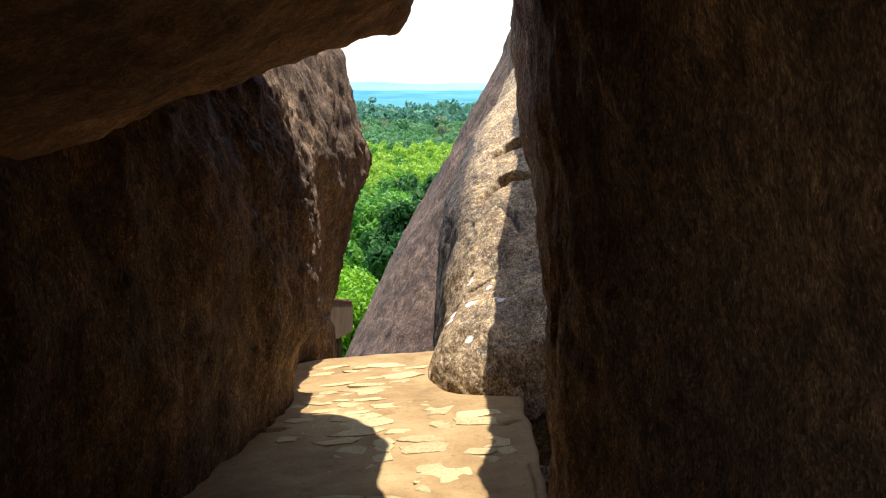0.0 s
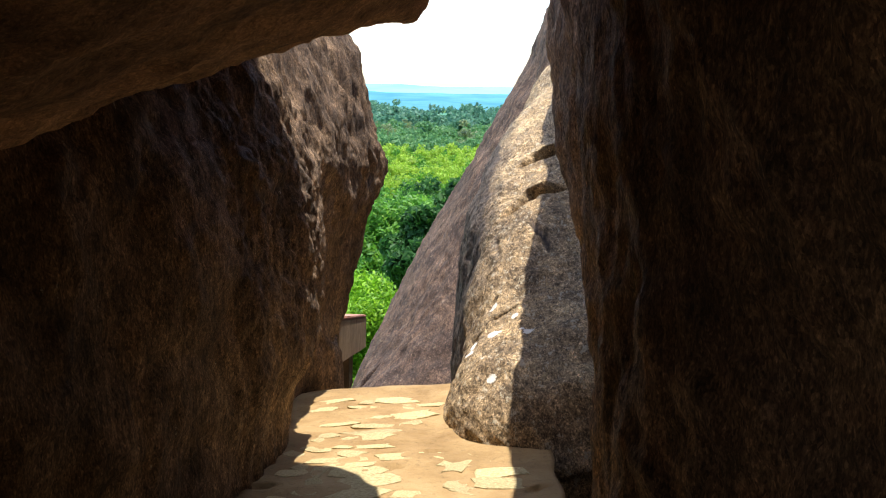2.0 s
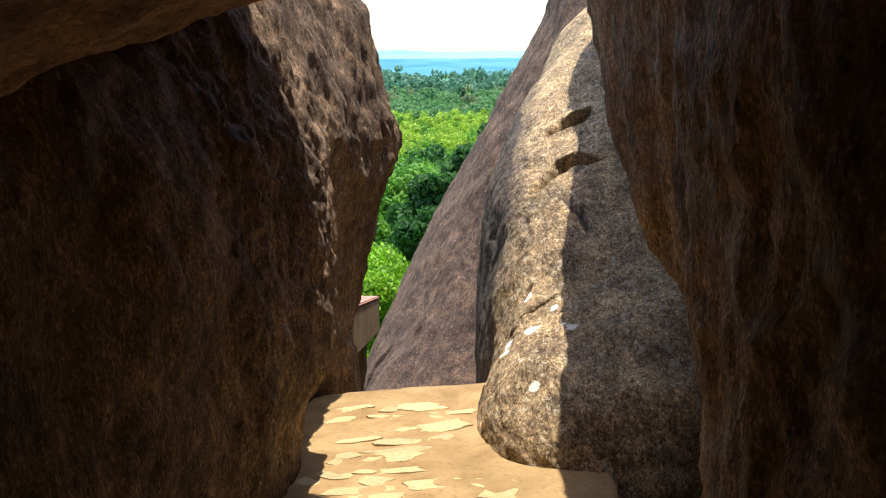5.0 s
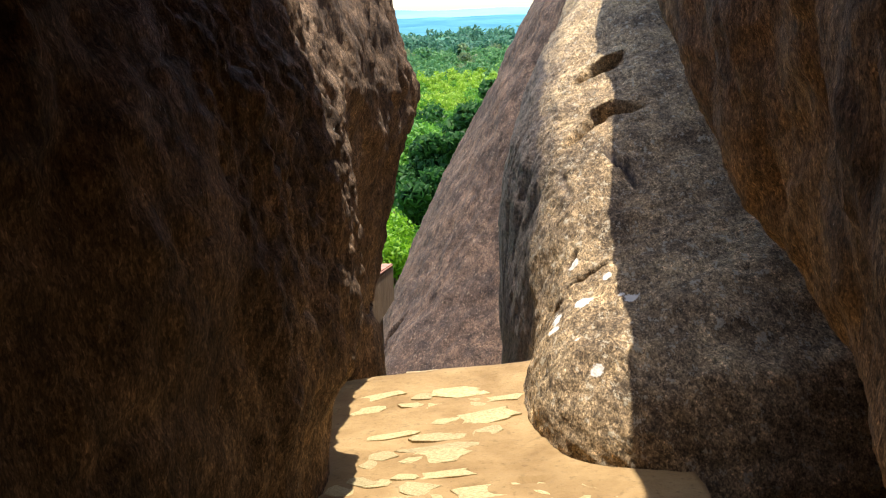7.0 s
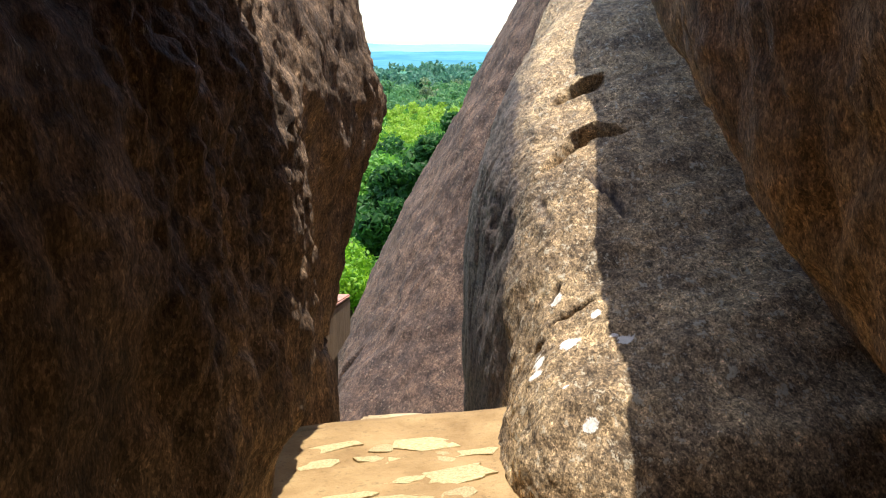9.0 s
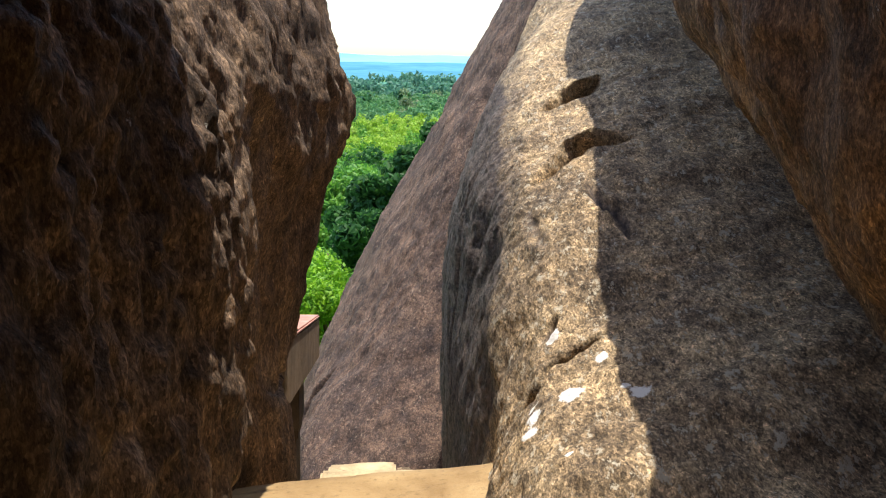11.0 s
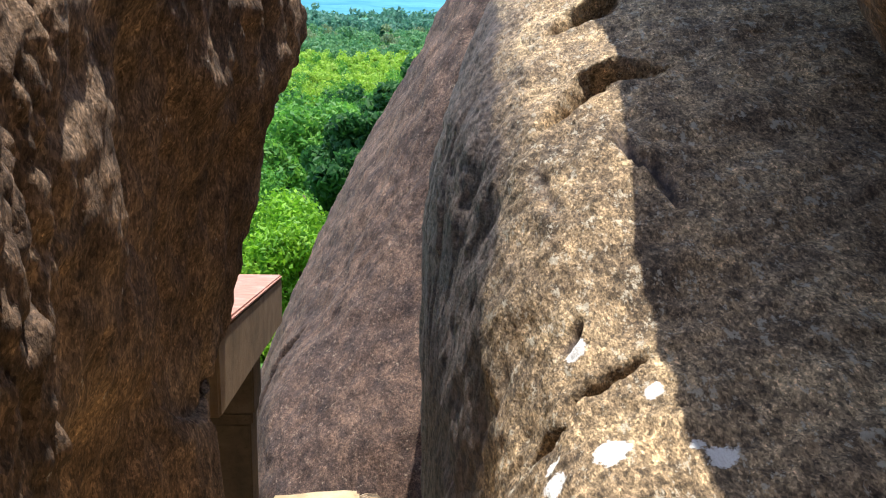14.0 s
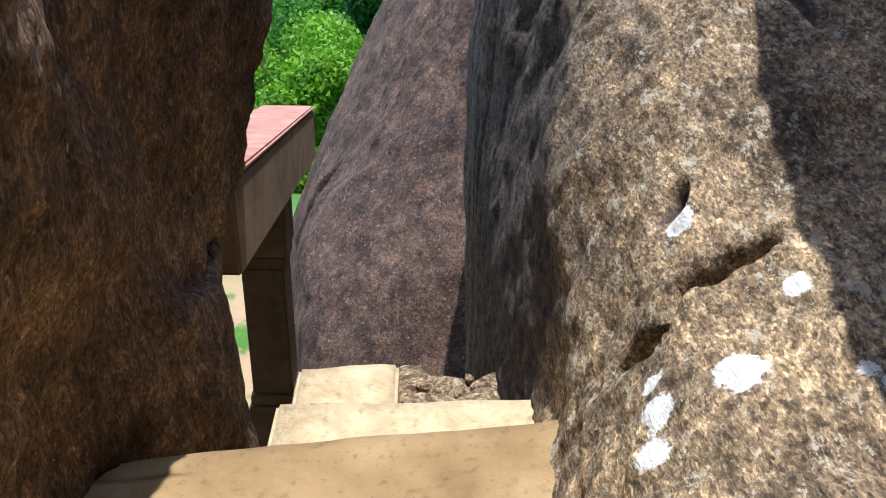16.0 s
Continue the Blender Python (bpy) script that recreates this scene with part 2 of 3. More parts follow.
def boulder(name, stations, ys, per, mat, side, depth, relief, label, carve=None, spots=(), flow=1.0, craggy=None, tight=False):
    """A rock lofted through cross-sections (y, [(x, z), ...]); the seen side is roughened, the back is closed depth metres away."""
    keys = [s[0] for s in stations]
    k = len(stations[0][1])
    ctrl = np.array([s[1] for s in stations], float).reshape(len(stations), -1)
    rows = hermite(keys, ctrl, ys).reshape(len(ys), k, 2)
    u = np.concatenate([[i + j / per[i] for j in range(per[i])] for i in range(k - 1)] + [[k - 1]])
    grid = np.stack([hermite(np.arange(k), r, u, tight) for r in rows])
    n, w = grid.shape[:2]
    pts = np.empty((n, w, 3))
    pts[..., 0], pts[..., 1], pts[..., 2] = grid[..., 0], ys[:, None], grid[..., 1]
    du, dv = np.gradient(pts, axis=1), np.gradient(pts, axis=0)
    nor = np.cross(du, dv)
    nor /= np.linalg.norm(nor, axis=2, keepdims=True) + 1e-9
    mid = nor[n // 2, w // 2]
    centre = np.array([side * 2.0, 0, 0])
    if np.dot(mid, centre) > 0 and abs(side) > 0:
        nor = -nor
    if side == 0 and mid[2] > 0:
        nor = -nor
    lich, dark = np.zeros(n * w), np.zeros(n * w)
    for i in range(n):
        for j in range(w):
            p = Vector(pts[i, j])
            q = Vector((p.x, p.y, p.z * flow))
            d = relief * (0.9 * (noise.fractal(q * 0.9, 1.0, 2.0, 3) * 0.5)
                          + 0.42 * noise.fractal(q * 3.3 + Vector((7, 1, 3)), 0.9, 2.1, 4)
                          + 0.16 * noise.fractal(q * 14.0, 0.7, 2.1, 3))
            if craggy:
                d += craggy(p, q)
            if carve:
                c, s, lean = carve(p)
                d -= c
                dark[i * w + j] = s
                pts[i, j, 1] -= lean
            for sx, sy, sz, sr in spots:
                e = math.dist(p, (sx, sy, sz)) / (sr * 1.6)
                if e < 1:
                    lich[i * w + j] = max(lich[i * w + j], 1 - e)
            pts[i, j] += nor[i, j] * d
    verts = pts.reshape(-1, 3).tolist()
    faces = [(i * w + j, i * w + j + 1, (i + 1) * w + j + 1, (i + 1) * w + j) for i in range(n - 1) for j in range(w - 1)]
    base = len(verts)
    arc = 7
    for i in range(n):  # the rounded back
        a, b = pts[i, w - 1], pts[i, 0]
        for j in range(1, arc + 1):
            t = j / (arc + 1)
            bulge = math.sin(math.pi * t) ** 0.6
            c = Vector(a * (1 - t) + b * t)
            bumpy = 1 + 0.25 * noise.noise(Vector((c.x, ys[i] * 0.5, 3.0 * t)))
            verts.append((c.x + side * depth * bulge * bumpy, ys[i], c.z + (depth * bulge * bumpy if not side else 0.5 * bulge * (1 - t))))
    for i in range(n - 1):
        ra = [i * w + w - 1] + [base + arc * i + j for j in range(arc)] + [i * w]
        rb = [(i + 1) * w + w - 1] + [base + arc * (i + 1) + j for j in range(arc)] + [(i + 1) * w]
        faces += [(ra[j], ra[j + 1], rb[j + 1], rb[j]) for j in range(arc + 1)]
    for i in (0, n - 1):
        faces.append([i * w + j for j in range(w)] + [base + arc * i + j for j in range(arc)])
    me = bpy.data.meshes.new(name)
    me.from_pydata(verts, [], faces)
    pad = np.zeros(arc * n)
    for key, values in (("lichen", lich), ("stain_shade", dark)):
        layer = me.attributes.new(key, "FLOAT", "POINT")
        layer.data.foreach_set("value", np.concatenate([values, pad]).astype(np.float32))
    bm = bmesh.new()
    bm.from_mesh(me)
    bmesh.ops.recalc_face_normals(bm, faces=bm.faces)
    bm.to_mesh(me)
    bm.free()
    return obj(name, me, mat, label=label, category="rock")


def box(bm, x0, x1, y0, y1, z0, z1, bevel=0.0):
    made = bmesh.ops.create_cube(bm, size=1)["verts"]
    for v in made:
        v.co = Vector(((x0 + x1) / 2 + v.co.x * (x1 - x0), (y0 + y1) / 2 + v.co.y * (y1 - y0), (z0 + z1) / 2 + v.co.z * (z1 - z0)))
    if bevel:
        edges = list({e for v in made for e in v.link_edges})
        bmesh.ops.bevel(bm, geom=edges, offset=bevel, segments=2, affect="EDGES")
    return bm


def floor_z(x, y):
    return 0.82 + 0.08 * x - 0.12 * y


# ---- ground and distance ----
def ground_height(x, y):
    keys = [(-4000, -4.4), (17, -4.4), (30, -9.5), (60, -16), (120, -25), (300, -40), (700, -47), (4600, -47)]
    for (a, za), (b, zb) in zip(keys, keys[1:]):
        if y <= b:
            t = (y - a) / (b - a)
            z = za + (zb - za) * t
            break
    return z + (0 if y < 20 else min(3.0, (y - 20) * 0.02) * noise.noise(Vector((x * 0.02, y * 0.02, 0))))


def build_ground():
    xs = np.concatenate([[-4500, -1500, -500, -200, -100, -50], np.arange(-30, 31, 3.0), [50, 100, 200, 500, 1500, 4500]])
    ys = np.concatenate([[-4000, -800, -150, -40], np.arange(-10, 31, 2.0), np.arange(36, 130, 8.0), np.arange(150, 700, 40.0), [900, 1300, 2000, 3000, 4600]])
    verts = [(x, y, ground_height(x, y)) for y in ys for x in xs]
    w = len(xs)
    faces = [(j * w + i, j * w + i + 1, (j + 1) * w + i + 1, (j + 1) * w + i) for j in range(len(ys) - 1) for i in range(w - 1)]
    me = bpy.data.meshes.new("ground")
    me.from_pydata(verts, [], faces)
    obj("ground", me, GROUND, label="sandy earth and green valley floor", category="ground", kind="structure")


build_ground()


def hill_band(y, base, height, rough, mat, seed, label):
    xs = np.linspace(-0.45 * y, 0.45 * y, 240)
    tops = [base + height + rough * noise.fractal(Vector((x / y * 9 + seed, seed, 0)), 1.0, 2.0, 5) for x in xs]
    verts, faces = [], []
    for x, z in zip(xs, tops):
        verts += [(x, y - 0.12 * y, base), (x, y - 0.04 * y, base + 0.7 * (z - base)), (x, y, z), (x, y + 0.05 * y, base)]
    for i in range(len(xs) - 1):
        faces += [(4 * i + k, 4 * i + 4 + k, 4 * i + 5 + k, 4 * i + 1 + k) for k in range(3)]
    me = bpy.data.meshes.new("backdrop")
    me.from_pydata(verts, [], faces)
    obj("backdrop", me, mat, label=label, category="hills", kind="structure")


hill_band(1250, -49, 13, 5, HAZE_GREEN, 21.0, "woods across the plain, tinted blue-green for haze")
hill_band(1900, -49, 16, 6, HAZE_BLUE, 3.0, "wooded plain far away, haze put into its blue-green colour")
hill_band(2700, -49, 27, 6, HAZE_BLUE, 8.0, "wooded hills far away, coloured blue for haze")
hill_band(4000, -49, 48, 7, HAZE_PALE, 12.0, "hills on the horizon, coloured pale blue for haze")

# ---- the rocks ----
def left_crag(p, q):
    """Knobby shoulder up to a crevice, coarse crags above."""
    k = max(0.0, min(1.0, (p.z - 0.5) / 0.7)) * max(0.0, min(1.0, (p.y - 4.2) / 0.8))
    edge = 5.93 + 0.06 * noise.noise(Vector((0, 4, p.z * 2.2)))
    shoulder = max(0.0, min(1.0, (edge - p.y) / 0.11)) * max(0.0, min(1.0, (p.y - 4.6) / 0.9)) * max(0.0, min(1.0, (p.z - 0.2) / 0.5))
    d = 0.09 * shoulder
    gap = abs(p.y - edge - 0.1) / 0.09
    if gap < 1:
        d -= 0.06 * (1 - gap) * max(0.0, min(1.0, (p.z - 0.5) / 0.5))
    cell = Vector((p.x, p.y, p.z * 0.8))
    knob = 0.2 - noise.voronoi(cell * 24.0)[0][0] ** 2
    d += k * 0.03 * knob * max(0.0, min(1.0, (6.5 - p.y) / 0.4))
    rib = Vector((p.x, p.y, p.z * 0.4))
    d += k * (0.012 * noise.fractal(cell * 11.0, 0.5, 2.2, 2) + 0.016 * (noise.ridged_multi_fractal(rib * 4.5, 0.9, 2.1, 2, 1.0, 2.0) - 0.9))
    far = max(0.0, min(1.0, (p.y - 6.6) / 0.9)) * max(0.0, min(1.0, (p.z - 0.9) / 0.6))
    return d + far * ((noise.ridged_multi_fractal(q * 3.4, 0.9, 2.1, 3, 1.0, 2.0) - 0.9) * 0.03 + 0.03 * noise.fractal(q * 7.0, 0.6, 2.1, 3))


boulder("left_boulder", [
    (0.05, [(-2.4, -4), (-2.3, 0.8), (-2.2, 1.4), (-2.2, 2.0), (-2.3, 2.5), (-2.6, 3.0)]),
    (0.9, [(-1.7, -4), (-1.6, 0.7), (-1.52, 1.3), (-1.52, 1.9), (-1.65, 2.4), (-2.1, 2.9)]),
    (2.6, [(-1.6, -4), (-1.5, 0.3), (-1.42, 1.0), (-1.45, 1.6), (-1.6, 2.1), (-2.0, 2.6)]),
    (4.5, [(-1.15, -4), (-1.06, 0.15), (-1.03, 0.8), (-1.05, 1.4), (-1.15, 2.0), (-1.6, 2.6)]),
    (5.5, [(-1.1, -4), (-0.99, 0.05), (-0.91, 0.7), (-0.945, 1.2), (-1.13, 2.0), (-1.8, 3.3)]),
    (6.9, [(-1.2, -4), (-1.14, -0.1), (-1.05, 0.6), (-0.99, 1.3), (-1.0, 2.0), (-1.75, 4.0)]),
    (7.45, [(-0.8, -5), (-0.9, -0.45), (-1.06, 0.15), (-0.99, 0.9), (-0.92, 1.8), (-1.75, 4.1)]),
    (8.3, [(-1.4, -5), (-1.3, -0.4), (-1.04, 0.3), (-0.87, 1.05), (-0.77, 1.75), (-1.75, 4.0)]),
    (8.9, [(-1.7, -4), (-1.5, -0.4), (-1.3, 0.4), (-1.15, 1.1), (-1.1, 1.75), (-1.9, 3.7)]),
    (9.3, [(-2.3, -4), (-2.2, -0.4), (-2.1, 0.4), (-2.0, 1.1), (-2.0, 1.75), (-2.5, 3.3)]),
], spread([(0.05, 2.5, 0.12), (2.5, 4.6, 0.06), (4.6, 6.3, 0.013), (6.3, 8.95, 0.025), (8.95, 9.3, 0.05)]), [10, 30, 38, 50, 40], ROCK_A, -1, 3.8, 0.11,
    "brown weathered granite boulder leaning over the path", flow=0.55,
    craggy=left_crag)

boulder("overhanging_boulder", [
    (-3.0, [(0.9, 4.2), (-0.9, 3.0), (-1.3, 3.0), (-1.8, 3.0), (-2.4, 3.0), (-3.0, 3.2)][::-1]),
    (1.0, [(-3.0, 2.9), (-1.9, 2.55), (-1.2, 2.6), (-0.6, 2.8), (0.0, 3.0), (0.6, 3.5)]),
    (2.2, [(-3.0, 2.1), (-1.8, 1.98), (-1.1, 2.14), (-0.6, 2.36), (-0.1, 2.62), (0.5, 2.9)]),
    (3.1, [(-3.0, 1.6), (-1.6, 1.88), (-1.1, 2.07), (-0.72, 2.23), (-0.42, 2.42), (0.3, 2.8)]),
    (4.2, [(-3.0, 2.0), (-1.6, 2.15), (-1.0, 2.28), (-0.6, 2.4), (-0.27, 2.46), (-0.12, 2.8)]),
    (5.0, [(-3.0, 2.3), (-1.6, 2.3), (-1.0, 2.36), (-0.6, 2.48), (-0.27, 2.52), (-0.14, 2.8)]),
    (5.5, [(-3.0, 2.8), (-1.6, 2.7), (-1.0, 2.7), (-0.7, 2.72), (-0.5, 2.78), (-0.35, 2.95)]),
    (5.8, [(-3.0, 3.3), (-1.9, 3.2), (-1.2, 3.1), (-0.9, 3.1), (-0.75, 3.12), (-0.65, 3.2)]),
], spread([(-3, 2.0, 0.25), (2.0, 5.8, 0.045)]), [6, 24, 20, 16, 16], ROCK_B, 0, 1.3, 0.07,
    "huge brown boulder roofing the passage")

boulder("right_boulder", [
    (-3.0, [(1.4, -0.8), (1.3, 0.8), (1.2, 1.4), (1.1, 2.0), (0.9, 2.7), (0.6, 3.4), (1.0, 4.6)]),
    (1.5, [(1.1, -0.8), (0.9, 0.6), (0.85, 1.1), (0.76, 1.7), (0.58, 2.4), (0.4, 3.1), (0.9, 4.0)]),
    (3.4, [(0.70, -0.8), (0.51, 0.5), (0.45, 1.0), (0.40, 1.6), (0.36, 2.2), (0.36, 2.9), (0.8, 3.7)]),
    (4.6, [(1.7, -0.8), (1.32, 0.35), (0.8, 0.98), (0.57, 1.7), (0.48, 2.2), (0.41, 2.8), (0.8, 4.2)]),
    (5.3, [(2.0, -0.6), (1.45, 0.4), (0.88, 1.05), (0.62, 1.45), (0.5, 2.1), (0.45, 2.8), (0.8, 4.2)]),
    (6.1, [(2.2, -0.2), (1.5, 0.55), (1.0, 1.15), (0.7, 1.57), (0.52, 2.1), (0.49, 2.8), (0.85, 4.2)]),
    (7.2, [(2.6, 0.4), (1.8, 1.1), (1.2, 1.55), (0.85, 1.85), (0.65, 2.3), (0.60, 2.9), (1.0, 4.2)]),
    (8.8, [(3.2, 1.0), (2.4, 1.7), (1.7, 2.1), (1.2, 2.5), (0.9, 2.95), (0.86, 3.4), (1.3, 3.9)]),
    (11.0, [(3.6, 1.8), (2.9, 2.4), (2.2, 2.8), (1.6, 3.2), (1.15, 3.6), (1.05, 4.0), (1.5, 4.5)]),
    (13.0, [(3.9, 2.8), (3.3, 3.2), (2.7, 3.6), (2.2, 4.0), (1.8, 4.4), (1.7, 4.8), (2.1, 5.2)]),
], spread([(-3, 2.0, 0.25), (2.0, 7.4, 0.035), (7.4, 13.0, 0.08)]), [8, 22, 24, 22, 18, 10], ROCK_C, 1, 4.5, 0.10,
    "dark brown granite boulder overhanging the path", flow=0.6)


def notch(p, pts, width, depth, lip=0.03):
    """Depth of a crescent notch with its steep lip on the far side of the line pts (x, y)."""
    best, along, total = None, 0.0, sum(math.dist(a, b) for a, b in zip(pts, pts[1:]))
    for (x0, y0), (x1, y1) in zip(pts, pts[1:]):
        dx, dy = x1 - x0, y1 - y0
        ln = math.hypot(dx, dy)
        t = ((p.x - x0) * dx + (p.y - y0) * dy) / ln
        if -0.02 <= t <= ln + 0.02:
            s = ((p.y - y0) * dx - (p.x - x0) * dy) / ln
            if best is None or abs(s) < abs(best[0]):
                best = (s, (along + t) / total)
        along += ln
    if best is None:
        return 0.0
    s, f = best[0] - 0.012 * noise.noise(p * 11.0), math.sin(math.pi * min(1, max(0, best[1]))) ** 0.5
    if f > 0.02 and -width * f < s < 0:
        return depth * f * (1 + s / (width * f)) ** 0.7
    if 0 <= s < lip:
        return depth * f * (1 - s / lip)
    return 0.0


def overhang(p, pts, reach):
    """How far the lip above a notch leans out over it, towards the walker."""
    if not pts[0][0] - 0.02 < p.x < pts[-1][0] + 0.02:
        return 0.0
    y = np.interp(p.x, [q[0] for q in pts], [q[1] for q in pts])
    s = p.y - y
    f = math.sin(math.pi * min(1, max(0, (p.x - pts[0][0]) / (pts[-1][0] - pts[0][0])))) ** 0.5
    return reach * f * min(1.0, s / 0.03) * (1 - s / 0.14) if 0 < s < 0.14 else 0.0


NOTCHES = [([(0.07, 6.78), (0.13, 6.76), (0.2, 6.73)], 0.07, 0.1),
           ([(0.165, 6.76), (0.21, 6.81), (0.29, 6.83), (0.41, 6.80)], 0.08, 0.12),
           ([(0.34, 8.36), (0.45, 8.56), (0.58, 8.74), (0.72, 8.7), (0.92, 8.5)], 0.3, 0.18),
           ([(0.54, 9.42), (0.72, 9.68), (0.98, 9.74)], 0.32, 0.18),
           ([(0.57, 8.04), (0.61, 7.81), (0.67, 7.66), (0.69, 7.42)], 0.035, 0.07),
           ([(0.28, 8.16), (0.29, 7.85), (0.31, 7.6)], 0.05, 0.03),
           ([(0.2, 7.04), (0.29, 7.07)], 0.06, 0.05)]


def ridge_carve(p):
    cut = NOTCHES if p.z > 0.12 else []
    fade = max(0.0, min(1.0, (p.z - 0.12) / 0.25))
    total = fade * max((notch(p, pts, w, d) for pts, w, d in cut), default=0.0)
    # the narrow cracks' inner shade, put into the colour
    crack_shade = min(1.0, 25 * max((notch(p, pts, w, d) for pts, w, d in cut[4:]), default=0.0))
    flank = max(0.0, min(1.0, (0.24 - p.x) / 0.12))
    # hollow in the steep flank
    e = ((p.y - 7.3) / 0.45) ** 2 + ((p.z - 0.08 - 0.25 * (p.y - 7.3)) / 0.2) ** 2
    if e < 1:
        total += 0.035 * (1 - e) * flank
    # upright folds in the lower flank
    total += 0.09 * max(0.0, noise.noise(Vector((p.y * 4.0, 3.0, p.z * 0.6)))) * flank * max(0.0, min(1.0, (p.y - 7.8) / 0.5))
    # dark rain stain down the flank, with the crevice's shade painted into it
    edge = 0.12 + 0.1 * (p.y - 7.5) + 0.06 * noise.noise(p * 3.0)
    wet_shade = max(0.0, min(1.0, (edge - p.x) / 0.06)) * max(0.0, min(1.0, (p.y - 7.0) / 0.4))
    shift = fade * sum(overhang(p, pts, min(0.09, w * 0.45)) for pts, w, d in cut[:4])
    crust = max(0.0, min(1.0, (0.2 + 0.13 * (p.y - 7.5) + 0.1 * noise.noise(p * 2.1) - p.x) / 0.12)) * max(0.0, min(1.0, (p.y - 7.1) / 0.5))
    return total, max(0.95 * wet_shade, 0.5 * crust, crack_shade), shift


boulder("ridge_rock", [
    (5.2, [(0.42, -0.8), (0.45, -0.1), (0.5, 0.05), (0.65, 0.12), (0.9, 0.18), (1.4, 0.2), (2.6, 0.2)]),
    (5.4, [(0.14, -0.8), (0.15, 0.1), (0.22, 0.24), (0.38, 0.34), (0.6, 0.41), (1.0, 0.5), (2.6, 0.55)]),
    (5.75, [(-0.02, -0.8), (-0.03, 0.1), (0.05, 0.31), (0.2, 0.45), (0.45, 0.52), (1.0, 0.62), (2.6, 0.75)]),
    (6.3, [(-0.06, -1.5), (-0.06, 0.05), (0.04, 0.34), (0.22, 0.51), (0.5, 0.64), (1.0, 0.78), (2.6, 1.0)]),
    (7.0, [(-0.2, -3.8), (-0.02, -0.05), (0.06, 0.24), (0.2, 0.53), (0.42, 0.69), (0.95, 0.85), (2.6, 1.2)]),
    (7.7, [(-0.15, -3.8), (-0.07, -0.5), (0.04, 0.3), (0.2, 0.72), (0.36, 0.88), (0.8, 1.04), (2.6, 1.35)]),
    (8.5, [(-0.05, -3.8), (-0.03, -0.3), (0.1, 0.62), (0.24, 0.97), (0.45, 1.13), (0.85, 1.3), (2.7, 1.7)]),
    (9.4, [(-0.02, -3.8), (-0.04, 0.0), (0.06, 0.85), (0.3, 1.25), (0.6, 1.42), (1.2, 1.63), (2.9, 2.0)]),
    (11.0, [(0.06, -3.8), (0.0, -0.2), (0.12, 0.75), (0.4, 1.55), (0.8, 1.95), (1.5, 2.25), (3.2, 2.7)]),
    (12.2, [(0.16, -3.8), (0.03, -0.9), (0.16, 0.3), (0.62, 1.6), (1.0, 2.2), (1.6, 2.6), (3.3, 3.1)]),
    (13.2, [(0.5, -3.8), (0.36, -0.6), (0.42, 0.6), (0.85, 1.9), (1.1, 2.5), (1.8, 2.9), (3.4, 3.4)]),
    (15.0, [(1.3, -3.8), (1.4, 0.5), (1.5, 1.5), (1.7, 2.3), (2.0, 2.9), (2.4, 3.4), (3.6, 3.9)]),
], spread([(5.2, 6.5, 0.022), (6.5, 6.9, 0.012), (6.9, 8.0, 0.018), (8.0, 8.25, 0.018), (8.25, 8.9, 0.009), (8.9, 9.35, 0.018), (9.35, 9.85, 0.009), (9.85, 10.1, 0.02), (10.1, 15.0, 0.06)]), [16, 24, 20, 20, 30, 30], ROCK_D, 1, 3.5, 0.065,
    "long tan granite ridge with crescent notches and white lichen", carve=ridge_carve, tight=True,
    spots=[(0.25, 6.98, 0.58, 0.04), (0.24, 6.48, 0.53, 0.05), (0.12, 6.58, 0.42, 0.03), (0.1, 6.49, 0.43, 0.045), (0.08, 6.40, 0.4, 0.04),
           (0.46, 6.34, 0.6, 0.05), (0.42, 6.4, 0.6, 0.03), (0.21, 5.76, 0.45, 0.035), (0.49, 7.88, 1.05, 0.03), (0.16, 6.06, 0.48, 0.02), (0.38, 6.64, 0.63, 0.03)])

boulder("dome_rock", [
    (11.0, [(-1.3, -6), (-1.1, -5.2), (-0.7, -4.8), (0.1, -4.4), (1.0, -4.2), (1.7, -4.05), (4.0, -4.0)]),
    (12.3, [(-1.7, -6), (-1.48, -3.9), (-1.0, -3.3), (0.1, -2.7), (1.5, -2.2), (2.6, -1.9), (5.0, -1.8)]),
    (13.5, [(-2.0, -5), (-1.68, -3.3), (-1.1, -2.6), (0.0, -1.7), (1.5, -0.8), (2.7, -0.1), (5.0, 0.4)]),
    (14.8, [(-2.2, -5), (-1.75, -3.2), (-1.0, -2.0), (-0.1, -0.55), (1.0, 1.0), (1.9, 2.25), (5.0, 3.2)]),
    (16.3, [(-2.35, -4.4), (-1.65, -2.75), (-0.9, -1.2), (0.1, 0.6), (1.05, 2.35), (1.85, 3.85), (5.0, 5.0)]),
    (18.5, [(-2.2, -5.0), (-1.5, -2.8), (-0.75, -1.1), (0.25, 0.8), (1.25, 2.7), (2.05, 4.2), (5.0, 5.6)]),
    (22.0, [(-1.2, -7.0), (-0.4, -3.5), (0.4, -1.5), (1.2, 0.5), (2.2, 2.5), (3.0, 4.0), (5.0, 5.4)]),
    (25.0, [(1.5, -9.0), (2.5, -5.0), (3.0, -3.0), (3.6, -1.0), (4.2, 1.0), (4.8, 2.4), (6.5, 3.4)]),
], spread([(11.0, 14.2, 0.06), (14.2, 15.0, 0.03), (15.0, 19, 0.06), (19, 25, 0.3)]), [10, 30, 34, 34, 26, 10], ROCK_E, 1, 7.0, 0.09,
    "smooth purple-brown granite dome below the path",
    carve=lambda p: (notch(p, [(-1.95, 14.5), (-1.75, 14.72), (-1.58, 14.76), (-1.3, 14.6)], 0.3, 0.16, 0.06), 0.0, 0.0))

